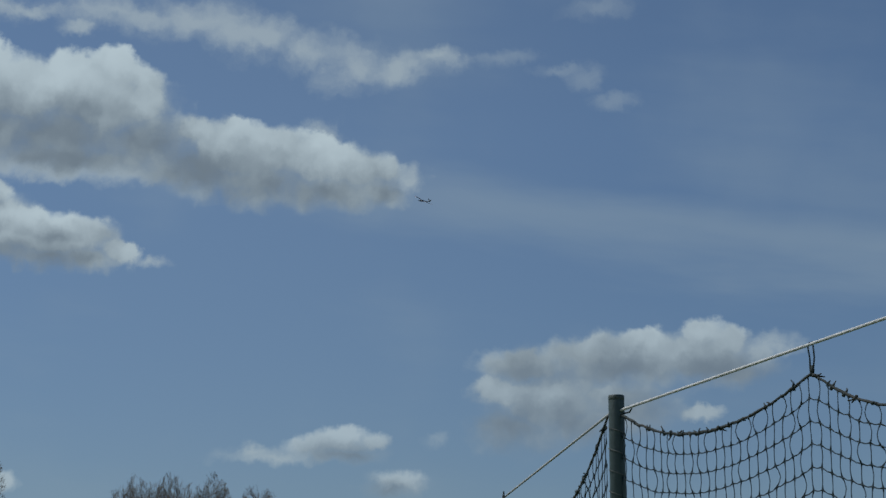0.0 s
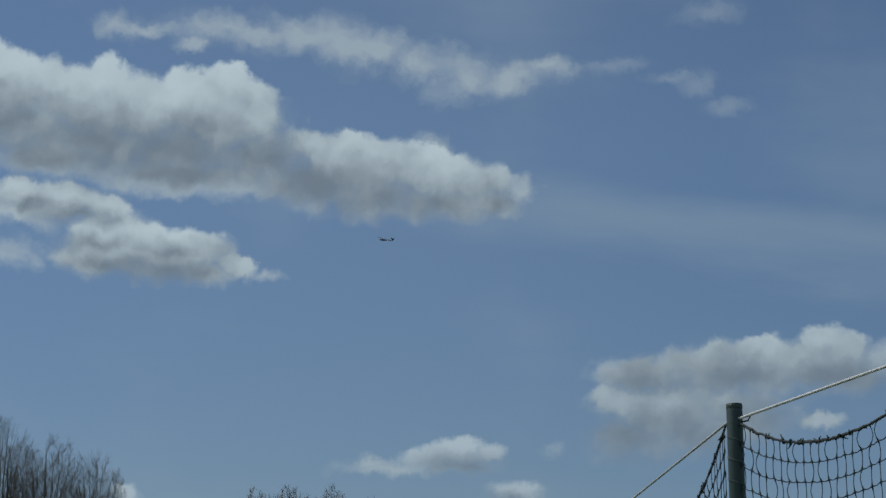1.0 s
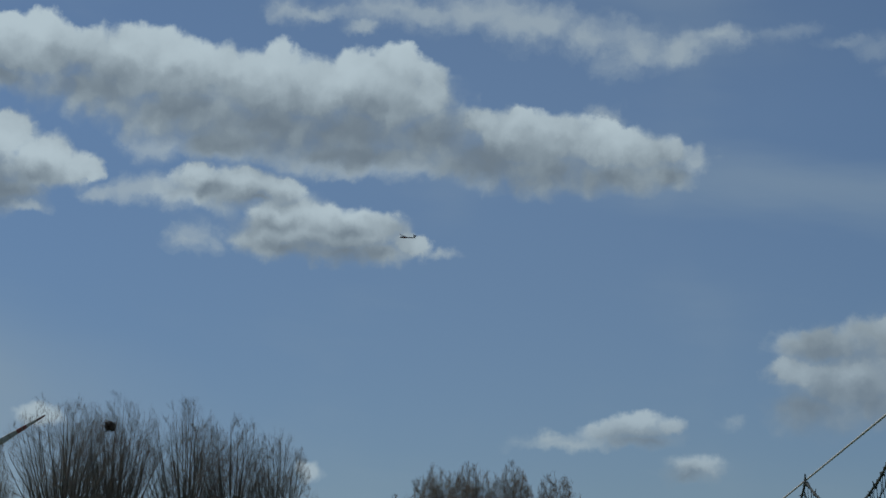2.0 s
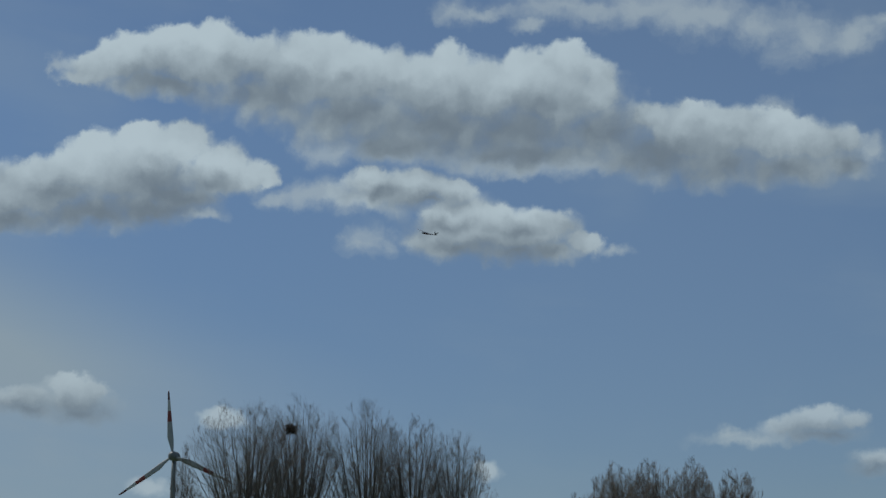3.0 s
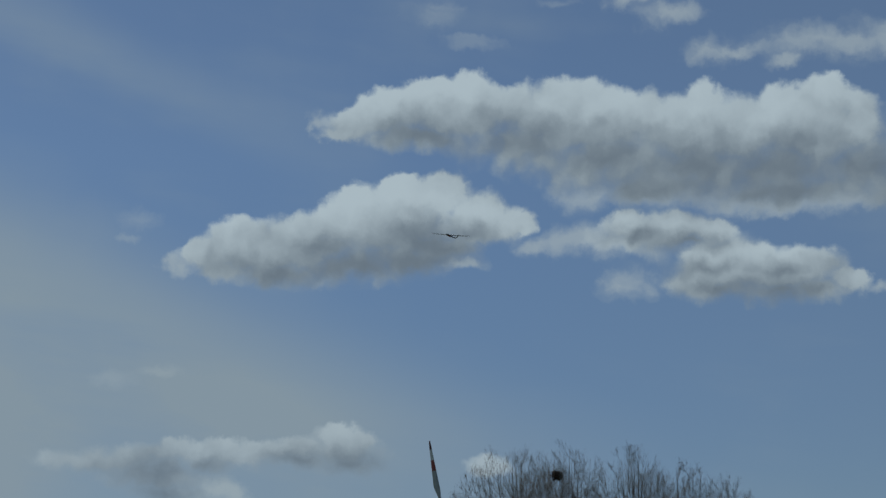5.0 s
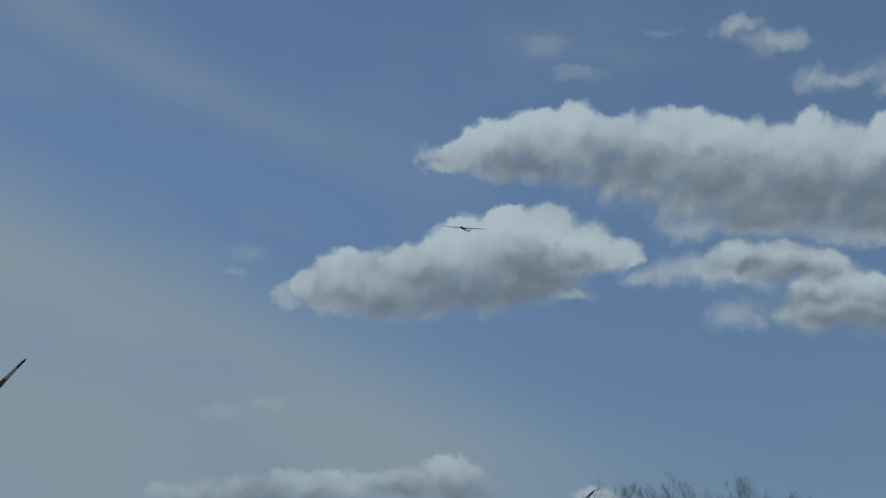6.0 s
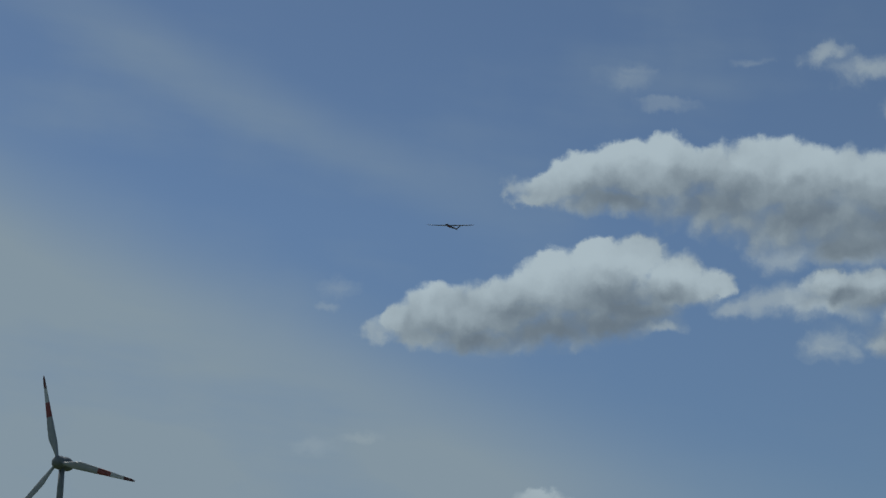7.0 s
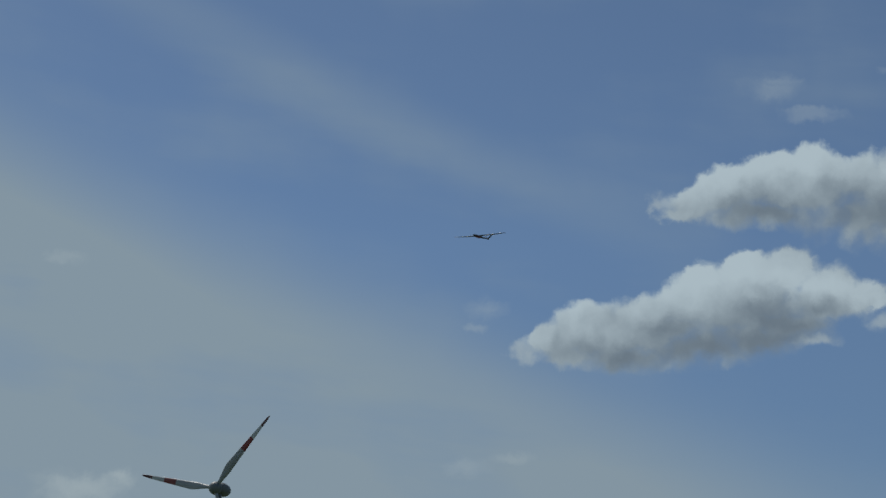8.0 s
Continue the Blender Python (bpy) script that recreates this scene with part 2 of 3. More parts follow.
    n1 = billows(t.vec("ADD", q, up), t.vec("ADD", p, up))
    white = body(q, puff_group("sunlit heaps", BRIGHT, 0.55))
    base = t.math("MAXIMUM", body(calm, puff_group("shaded bases", GREY, 0.6)), -1.4)
    d0 = t.math("MULTIPLY_ADD", n0, 0.85, t.math("SMOOTH_MAX", t.math("MULTIPLY", white, 1.5), t.math("MAXIMUM", t.math("MULTIPLY", base, 1.25), t.math("MULTIPLY", body(calm, puff_group("cloud bodies", BODIES, 0.7)), 1.5)), 0.5))
    patch = t.math("SUBTRACT", t.noise(calm, 0.62, 3.0, 0.42, dims="2D"), 0.5)
    tone = t.math("ADD", t.math("SUBTRACT", t.math("MULTIPLY", t.math("MAXIMUM", white, -0.6), 0.30), base), t.math("MULTIPLY", t.math("SUBTRACT", n0, n1), 0.7))
    lit = t.ramp(t.math("MULTIPLY_ADD", patch, 1.4, tone), -1.35, 1.32)
    lit = t.math("MULTIPLY", lit, t.ramp(v, 5.0, 15.0, 0.80, 1.0, smooth=False), clamp=True)
    haze = t.ramp(v, 5.0, 8.5, 0.5, 0.0, smooth=False)
    alpha = t.ramp(d0, t.math("MULTIPLY_ADD", haze, -0.35, -0.06), t.math("ADD", t.math("MULTIPLY_ADD", lit, -0.62, 1.02), haze))
    alpha = t.math("MULTIPLY", alpha, t.ramp(v, 4.0, 12.0, 0.74, 0.97, smooth=False))
    cloud_c = t.mix(lit, (0.150, 0.195, 0.238), (0.434, 0.530, 0.582))

    # wisps
    far_q = t.vec("ADD", p, t.vec("ADD", t.vec("MULTIPLY", w1, (1.6, 0.8, 0)), t.vec("MULTIPLY", w2, (0.9, 0.6, 0))))
    tear = t.math("SUBTRACT", t.noise(t.vec("MULTIPLY", far_q, (0.6, 1.0, 0)), 0.8, 7.0, 0.55, dims="2D"), 0.5)
    thin = t.math("MULTIPLY_ADD", tear, 1.5, body(far_q, puff_group("wisps", WISPS, 0.5)))
    wisp = t.math("MULTIPLY", t.ramp(thin, -0.42, 1.0), 0.64)
    shred = t.math("MULTIPLY", t.ramp(t.math("MULTIPLY_ADD", tear, 2.0, body(q, puff_group("shreds", SHREDS, 0.3))), -0.40, 1.0), 0.25)
    sky_w = t.mix(t.math("MAXIMUM", wisp, shred), sky_v, (0.375, 0.450, 0.482))

    # the sky goes on round about with clouds of the same kind
    away = t.math("ADD", t.ramp(t.math("ABSOLUTE", t.math("ADD", u, 18.5)), 42.0, 60.0), t.ramp(v, 25.0, 34.0), clamp=True)
    far_n = t.noise(coord, 4.0, 7.0, 0.55)
    far = t.math("MULTIPLY", t.ramp(far_n, 0.52, 0.66), away)
    sky_f = t.mix(far, sky_w, (0.40, 0.44, 0.46))

    colour = t.mix(alpha, sky_f, cloud_c)
    back = tree.nodes.new("ShaderNodeBackground")
    t.plug(back.inputs[0], colour)
    out = tree.nodes.new("ShaderNodeOutputWorld")
    tree.links.new(back.outputs[0], out.inputs[0])


build_world()
sun_data = bpy.data.lights.new("sun", "SUN")
sun_data.energy, sun_data.angle, sun_data.color = 2.6, radians(0.6), (1.0, 0.96, 0.9)
sun = new("sun", sun_data)
sun.matrix_world = look(Vector((math.sin(radians(SUN_AZ)) * math.cos(radians(SUN_EL)), math.cos(radians(SUN_AZ)) * math.cos(radians(SUN_EL)),
                                math.sin(radians(SUN_EL)))) * 50, (0, 0, 0))


# ---- materials ----
def material(name, colour, other=None, scale=6.0, rough=0.7, metal=0.0, bump=0.0, spread=0.6, coat=0.0):
    """A surface of two tones mixed by grain and stains of two sizes."""
    m = bpy.data.materials.new(name)
    m.use_nodes = True
    t = Tree(m.node_tree)
    shade = m.node_tree.nodes["Principled BSDF"]
    where = m.node_tree.nodes.new("ShaderNodeTexCoord").outputs["Object"]
    info = m.node_tree.nodes.new("ShaderNodeObjectInfo").outputs["Random"]
    big = t.noise(where, scale, 4.0, 0.55)
    small = t.noise(where, scale * 9, 5.0, 0.6)
    f = t.math("ADD", t.math("MULTIPLY", big, spread), t.math("MULTIPLY", small, 1 - spread))
    f = t.math("ADD", f, t.math("MULTIPLY", t.math("SUBTRACT", info, 0.5), 0.12))
    other = other or tuple(c * 0.6 for c in colour)
    t.plug(shade.inputs["Base Color"], t.mix(t.ramp(f, 0.35, 0.65), colour, other))
    t.plug(shade.inputs["Roughness"], t.ramp(small, 0.2, 0.8, rough - 0.1, min(1.0, rough + 0.1)))
    shade.inputs["Metallic"].default_value = metal
    shade.inputs["Coat Weight"].default_value = coat
    if bump:
        b = m.node_tree.nodes.new("ShaderNodeBump")
        b.inputs["Strength"].default_value = bump
        b.inputs["Distance"].default_value = 0.02
        t.plug(b.inputs["Height"], small)
        m.node_tree.links.new(b.outputs[0], shade.inputs["Normal"])
    return m


BARK = material("bark", (0.088, 0.079, 0.071), (0.15, 0.137, 0.123), 2.0, 0.9, bump=0.5)
BARK_BUDS = material("bark with brown buds", (0.10, 0.078, 0.062), (0.15, 0.13, 0.105), 1.5, 0.9, bump=0.4)
BARK_GREEN = material("bark with young green", (0.09, 0.085, 0.045), (0.13, 0.12, 0.07), 1.5, 0.9)
NEST = material("dead sticks", (0.035, 0.026, 0.02), (0.07, 0.05, 0.035), 8.0, 0.95)
GRASS = material("grass", (0.05, 0.085, 0.025), (0.09, 0.11, 0.045), 0.4, 0.95, bump=0.6)
POST = material("weathered green paint", (0.022, 0.046, 0.049), (0.042, 0.070, 0.074), 7.0, 0.55, bump=0.15)
CAP = material("post cap plastic", (0.05, 0.07, 0.06), None, 20.0, 0.5)
TWINE = material("dark green twine", (0.006, 0.022, 0.032), (0.012, 0.034, 0.048), 30.0, 0.85)
HEAD = material("faded head rope", (0.012, 0.027, 0.032), (0.046, 0.050, 0.048), 9.0, 0.9)
ROPE = material("white laid rope", (0.60, 0.62, 0.63), (0.46, 0.48, 0.49), 25.0, 0.8, bump=0.3)
CORD = material("grey lacing cord", (0.13, 0.15, 0.15), (0.09, 0.105, 0.105), 25.0, 0.85)
ROPE_GREY = material("grey weathered rope", (0.38, 0.40, 0.42), (0.31, 0.33, 0.345), 25.0, 0.85)
TOWER = material("grey tower coating", (0.15, 0.17, 0.175), (0.19, 0.21, 0.215), 0.25, 0.5)
BLADE_TIP = material("dark red blade tip", (0.10, 0.03, 0.03), (0.07, 0.025, 0.028), 0.8, 0.5)
NACELLE = material("grey green nacelle coating", (0.11, 0.127, 0.132), (0.15, 0.168, 0.172), 0.6, 0.55)
BLADE = material("light grey blade coating", (0.43, 0.46, 0.47), (0.37, 0.40, 0.41), 0.5, 0.4)
# inner half of each blade, a darker grey than the outer half
BLADE_INNER = material("darker grey inner blade", (0.24, 0.265, 0.275), (0.29, 0.315, 0.325), 0.5, 0.45)
BLADE_RED = material("red warning band", (0.22, 0.034, 0.03), (0.16, 0.03, 0.028), 0.8, 0.45)
SPAR = material("carbon wing skin", (0.020, 0.027, 0.045), (0.03, 0.037, 0.055), 6.0, 0.4)
SHELL = material("dark painted shell", (0.03, 0.032, 0.045), (0.05, 0.05, 0.06), 5.0, 0.35)
RED = material("red film", (0.22, 0.03, 0.035), (0.17, 0.025, 0.03), 6.0, 0.4)


# ---- mesh helpers ----
def mesh_of(name, verts, faces, material_list, marks=None, smooth=True):
    me = bpy.data.meshes.new(name)
    me.from_pydata(verts, [], faces)
    for m in material_list:
        me.materials.append(m)
    if smooth:
        me.polygons.foreach_set("use_smooth", [True] * len(me.polygons))
    if marks:
        me.polygons.foreach_set("material_index", marks)
    me.update()
    return me


def part(name, me, parent=None, label="", m=None):
    ob = new(name, me)
    if parent:
        ob.parent = parent
    if m is not None:
        ob.matrix_basis = m
    return tagged(ob, label)


def tubes(paths, sides=4, caps=True):
    """Vertices and faces of round bars along paths of (point, radius)."""
    verts, faces = [], []
    ring = [(math.cos(2 * math.pi * k / sides), math.sin(2 * math.pi * k / sides)) for k in range(sides)]
    for path in paths:
        start, n = len(verts), len(path)
        for i, (p, r) in enumerate(path):
            d = path[min(i + 1, n - 1)][0] - path[max(i - 1, 0)][0]
            d = d.normalized() if d.length > 1e-9 else Vector((0, 0, 1))
            side = d.cross(Vector((0.31, 0.95, 0.07)))
            if side.length < 0.05:
                side = d.cross(Vector((1, 0, 0)))
            side.normalize()
            other = d.cross(side)
            verts.extend((p + side * (c * r) + other * (s * r))[:] for c, s in ring)
        for i in range(n - 1):
            a = start + i * sides
            for k in range(sides):
                b = (k + 1) % sides
                faces.append((a + k, a + b, a + sides + b, a + sides + k))
        if caps and sides > 3:
            faces.append(tuple(start + k for k in reversed(range(sides))))
            faces.append(tuple(start + (n - 1) * sides + k for k in range(sides)))
    return verts, faces


def lathe(profile, sides=24, axis="Z"):
    """A turned body from (radius, height) pairs."""
    verts, faces = [], []
    for r, h in profile:
        for k in range(sides):
            a = 2 * math.pi * k / sides
            c, s = r * math.cos(a), r * math.sin(a)
            verts.append((c, s, h) if axis == "Z" else (c, h, s))
    for i in range(len(profile) - 1):
        for k in range(sides):
            b = (k + 1) % sides
            f = (i * sides + k, i * sides + b, (i + 1) * sides + b, (i + 1) * sides + k)
            faces.append(f if axis == "Z" else f[::-1])
    low, high = tuple(reversed(range(sides))), tuple((len(profile) - 1) * sides + k for k in range(sides))
    faces += [low, high] if axis == "Z" else [low[::-1], high[::-1]]
    return verts, faces


def bearing(az, distance, el=None):
    """A place by its degrees to the right of north and its distance over the ground; el: degrees above the eye."""
    a = radians(az)
    z = 0.0 if el is None else EYE + distance * math.tan(radians(el))
    return Vector((distance * math.sin(a), distance * math.cos(a), z))


# ---- ground ----
def build_ground():
    verts, faces = [(0, 0, 0)], []
    radii = [3, 8, 16, 30, 60, 110, 180, 300, 500, 900, 1600, 2800, 4600]
    n = 64
    for r in radii:
        for k in range(n):
            a = 2 * math.pi * k / n
            verts.append((r * math.cos(a), r * math.sin(a), 0.0))
    for k in range(n):
        faces.append((0, 1 + k, 1 + (k + 1) % n))
    for i in range(len(radii) - 1):
        for k in range(n):
            b = (k + 1) % n
            faces.append((1 + i * n + k, 1 + (i + 1) * n + k, 1 + (i + 1) * n + b, 1 + i * n + b))
    ob = new("ground", mesh_of("ground", verts, faces, [GRASS]))
    tagged(ob, "flat spring grass field reaching to the horizon", "ground", kind="structure")


build_ground()


# ---- bare trees ----
def bare_tree_mesh(seed, height, width, stems, twig, dome=0.30, low=0.16, ragged=0.06, fan=0.62, branches=9, shoots=5, sprays=4):
    """Trunk and crown of a leafless tree: stems fan out of a short trunk, branch and branch again up to a domed outline of fine twigs."""
    rng = random.Random(seed)
    reach, r0 = width * 0.5, height * 0.013
    top = height * (low + 0.20)
    trunk = [[(Vector((rng.gauss(0, 0.04), rng.gauss(0, 0.04), top * i / 5)), r0 * (1.2 - 0.6 * i / 5) if i else r0 * 1.6) for i in range(6)]]
    crown = []
    lumps = [(rng.uniform(0, 2 * math.pi), rng.randint(2, 5), rng.uniform(0.5, 1.0)) for k in range(3)]

    def roof(p):
        """How high the crown reaches over a place."""
        far = min(1.15, math.hypot(p.x, p.y) / reach)
        a = math.atan2(p.y, p.x)
        return height * (1 - dome * far ** 2.4) * (1 + ragged * 0.4 * far * sum(w * math.sin(a * f + s) for s, f, w in lumps))

    def aside(way, amount, lift):
        side = way.cross(Vector((rng.gauss(0, 1), rng.gauss(0, 1), rng.gauss(0, 1)))).normalized()
        return (way + side * amount + Vector((0, 0, lift))).normalized()

    def shoot(at, way, size, r_a, r_b):
        """A bough that bends upwards, cut short at the crown's roof."""
        tip = at + way * size
        over = tip.z - roof(tip)
        if over > 0:
            size = max(size * 0.25, size - over * rng.uniform(0.9, 1.3))
        kink = Vector((rng.gauss(0, 0.035), rng.gauss(0, 0.035), 0)) * size
        mid = at + way * (size * 0.5) + kink
        tip = mid + (way + Vector((0, 0, 0.28))).normalized() * (size * 0.5)
        path = [(at, r_a), (mid, (r_a + r_b) * 0.5), (tip, r_b)]
        crown.append(path)
        return path

    def along(path, f):
        (a, ra), (b, rb), (c, rc) = path
        return (a.lerp(b, f * 2), ra + (rb - ra) * f * 2) if f < 0.5 else (b.lerp(c, f * 2 - 1), rb + (rc - rb) * (f * 2 - 1))

    for k in range(stems):
        a = 2.4 * k + rng.uniform(-0.3, 0.3)
        far = math.sqrt((k + 0.4) / stems) * rng.uniform(0.86, 1.03)
        end = Vector((math.cos(a) * reach * far, math.sin(a) * reach * far, 0))
        end.z = roof(end) * rng.uniform(0.90, 0.98)
        start = Vector((0, 0, top * rng.uniform(0.5, 1.0) * (1 - 0.3 * far)))
        bend = Vector((end.x * fan, end.y * fan, start.z + (end.z - start.z) * 0.46))
        thick = r0 * rng.uniform(0.24, 0.42)
        sway = Vector((rng.gauss(0, 0.10), rng.gauss(0, 0.10), 0))
        line = []
        for i in range(10):
            s = i / 9
            p = start * (1 - s) ** 2 + bend * (2 * s * (1 - s)) + end * s ** 2
            line.append((p + sway * (math.sin(s * 8 + k) * s) + Vector((rng.gauss(0, 0.04), rng.gauss(0, 0.04), 0)), max(twig * 1.2, thick * (1 - s) ** 0.75)))
        trunk.append(line)
        for j in range(branches):
            s = 0.22 + 0.76 * (j + rng.random()) / branches
            i = min(int(s * 9), 8)
            at, r = line[i][0].lerp(line[i + 1][0], s * 9 - i), line[i][1]
            way = aside((line[i + 1][0] - line[i][0]).normalized(), rng.uniform(0.45, 1.0), 0.08)
            bough = shoot(at, way, height * (0.035 + 0.17 * (1.0 - s)) * rng.uniform(0.7, 1.25), max(twig * 1.3, r * 0.55), twig * 0.8)
            for n in range(shoots):
                at2, r2 = along(bough, rng.uniform(0.2, 1.0))
                twigs = shoot(at2, aside(way, rng.uniform(0.4, 0.95), 0.16), height * rng.uniform(0.025, 0.07), max(twig, r2 * 0.6), twig * 0.6)
                for m in range(sprays):
                    at3, r3 = along(twigs, rng.uniform(0.15, 1.0))
                    shoot(at3, aside(way, rng.uniform(0.4, 1.1), 0.28), height * rng.uniform(0.012, 0.042), twig * 0.75, twig * 0.35)
    return trunk, crown


def bare_tree(name, seed, m, bark, label, category="tree", group="", **shape):
    trunk, crown = bare_tree_mesh(seed, **shape)
    root = tagged(new(name), label, category, group)
    root.matrix_basis = m
    part("trunk", mesh_of("trunk", *tubes(trunk, 6), [bark]), root)
    part("crown", mesh_of("crown", *tubes(crown, 3), [bark], smooth=False), root)
    return root


def standing(az, distance, turn=0.0):
    p = bearing(az, distance)
    return pose(p.x, p.y, 0, 0, 0, turn)


ROW = "row of tall bare trees"
for seed, az, d, h, w, n, label in (
        (11, -22.20, 150, 22.0, 13.4, 54, "tall broad leafless tree with upswept grey branches"),
        (12, -20.60, 152, 22.45, 10.4, 40, "tallest leafless tree of the row, carrying a bird's nest"),
        (13, -18.30, 150, 21.8, 9.0, 36, "tall leafless tree with upswept grey branches"),
        (14, -16.80, 151, 20.7, 8.6, 34, "tall leafless tree with upswept grey branches"),
        (15, -15.35, 149, 19.3, 6.9, 30, "smaller leafless tree at the end of the row")):
    bare_tree("bare_tree", seed, standing(az, d), BARK, label, group=ROW, height=h, width=w, stems=n, twig=0.0060, dome=0.32 if seed == 11 else 0.24, low=0.28, fan=0.50, branches=9, sprays=6)
bare_tree("poplar", 16, standing(-24.35, 200), BARK, "slender leafless columnar poplar standing behind the row",
          height=23.9, width=3.4, stems=20, twig=0.008, dome=0.34)

COPSE = "far copse of bare trees"
for seed, az, d, h, w in ((21, -10.2, 222, 23.2, 7.4), (22, -8.9, 226, 24.2, 7.0), (23, -7.6, 220, 23.5, 6.6), (24, -6.15, 221, 22.2, 7.2), (25, -11.4, 224, 19.6, 5.0), (26, -9.4, 234, 23.4, 7.5)):
    bare_tree("budding_tree", seed, standing(az, d), BARK_BUDS, "far leafless tree with brown budding twigs", group=COPSE,
              height=h, width=w, stems=44, twig=0.013, dome=0.20, ragged=0.12)
for seed, az, d, h, w in ((31, -32.4, 220, 19.6, 8.6), (32, -30.8, 222, 20.1, 8.0)):
    bare_tree("greening_tree", seed, standing(az, d), BARK_GREEN, "far rounded tree just turning green", group="far greening trees",
              height=h, width=w, stems=42, twig=0.013, dome=0.24)


def build_nest():
    rng = random.Random(7)
    sticks = []
    for k in range(260):
        a, b = rng.uniform(0, 2 * math.pi), math.asin(rng.uniform(-0.9, 0.75))
        c = Vector((math.cos(a) * math.cos(b) * 0.46, math.sin(a) * math.cos(b) * 0.46, math.sin(b) * 0.50)) * rng.uniform(0.5, 1.0)
        d = Vector((rng.gauss(0, 1), rng.gauss(0, 1), rng.gauss(0, 0.9))).normalized() * rng.uniform(0.18, 0.36)
        sticks.append([(c - d, 0.012), (c + Vector((0, 0, 0.03)), 0.018), (c + d, 0.008)])
    ob = new("bird_nest", mesh_of("bird_nest", *tubes(sticks, 4), [NEST]))
    p = bearing(-20.86, 149, 6.64)
    ob.matrix_basis = pose(*p)
    tagged(ob, "round dark nest of sticks high in a bare tree", "nest")


build_nest()


# ---- wind turbines ----
def blade_mesh():
    """A blade along z from the spinner, wide near its root, with red bands."""
    radius, start = 36.2, 1.6
    rows, n = 40, 16
    verts, faces, marks = [], [], []
    for i in range(rows + 1):
        s = i / rows
        z = start + (radius - start) * s
        grow = min(1.0, s / 0.26)
        chord = 1.35 + 1.95 * (3 * grow ** 2 - 2 * grow ** 3) if s < 0.26 else 3.3 - 2.45 * ((s - 0.26) / 0.74) ** 1.05
        if s > 0.97:
            chord *= 0.55 if i == rows else 0.85
        thick = 1.3 * (1 - grow) + grow * chord * (0.26 - 0.13 * s)
        twist = radians(24 * (1 - s) ** 1.6)
        for k in range(n):
            a = 2 * math.pi * k / n
            cx = math.cos(a) * chord * 0.5 - chord * 0.20 * grow
            cy = math.sin(a) * thick * 0.5 * (1 + 0.35 * grow * math.cos(a))
            verts.append((cx * math.cos(twist) - cy * math.sin(twist), cx * math.sin(twist) + cy * math.cos(twist), z))
    for i in range(rows):
        s = (i + 0.5) / rows
        red = 2 if s > 0.84 else 1 if 0.50 < s < 0.665 else 3 if s < 0.5 else 0
        for k in range(n):
            b = (k + 1) % n
            faces.append((i * n + k, i * n + b, (i + 1) * n + b, (i + 1) * n + k))
            marks.append(red)
    faces.append(tuple(rows * n + k for k in range(n)))
    marks.append(2)
    return mesh_of("blade", verts, faces, [BLADE, BLADE_RED, BLADE_TIP, BLADE_INNER], marks)


def wind_turbine(m, hub, blade, label):
    root = tagged(new("wind_turbine"), label, "wind turbine", "wind turbines")
    root.matrix_basis = m
    profile = [(2.9 - 1.75 * (i / 12) ** 0.9, (hub - 1.8) * i / 12) for i in range(13)]
    part("tower", mesh_of("tower", *lathe(profile, 28), [TOWER]), root)
    part("foundation", mesh_of("foundation", *lathe([(4.6, 0.0), (4.6, 0.35), (4.4, 0.45), (2.8, 0.5)], 28), [TOWER]), root, "round concrete foundation")
    egg = [(3.1 * math.sqrt(max(0.002, 1 - ((i / 14) * 1.9 - 0.9) ** 2)) * (1 - 0.22 * i / 14), -1.6 + 8.8 * i / 14) for i in range(15)]
    part("nacelle", mesh_of("nacelle", *lathe(egg, 24, "Y"), [NACELLE]), root, "egg-shaped grey nacelle", pose(0, 0, hub))
    nose = [(0.12, -2.4), (1.0, -2.2), (1.8, -1.7), (2.35, -0.9), (2.6, 0.0), (2.75, 0.9)]
    rotor = part("rotor", mesh_of("spinner", *lathe(nose, 24, "Y"), [NACELLE]), root, "turning rotor with a rounded spinner", pose(0, -2.9, hub))
    for k in range(3):
        part("blade", blade, rotor, "light grey blade with red bands", pose(0, 0, 0, 0, 120 * k, 0))
    return rotor, hub


BLADE_MESH = blade_mesh()
p1, p2 = bearing(-24.68, 955), bearing(-43.95, 682)
TURBINES = [
    (wind_turbine(pose(p1.x, p1.y, 0, 0, 0, 24.68 - 15), 1.6 + 955 * math.tan(radians(5.69)), BLADE_MESH,
                  "tall three-bladed wind turbine with red banded blades, beyond the trees"), 3.0, -5.4, 57.4),
    (wind_turbine(pose(p2.x, p2.y, 0, 0, 0, 43.9 - 34), 1.6 + 682 * math.tan(radians(8.77)), BLADE_MESH,
                  "tall three-bladed wind turbine with red banded blades, standing alone"), 7.0, -15.6, 57.5),
]


# ---- ball stop net ----
CORNER = Vector((1.221, 11.94, 0))
NEAR_STEP, FAR_STEP = Vector((0.994, -1.78, 0)), Vector((-0.568, 4.55, 0))


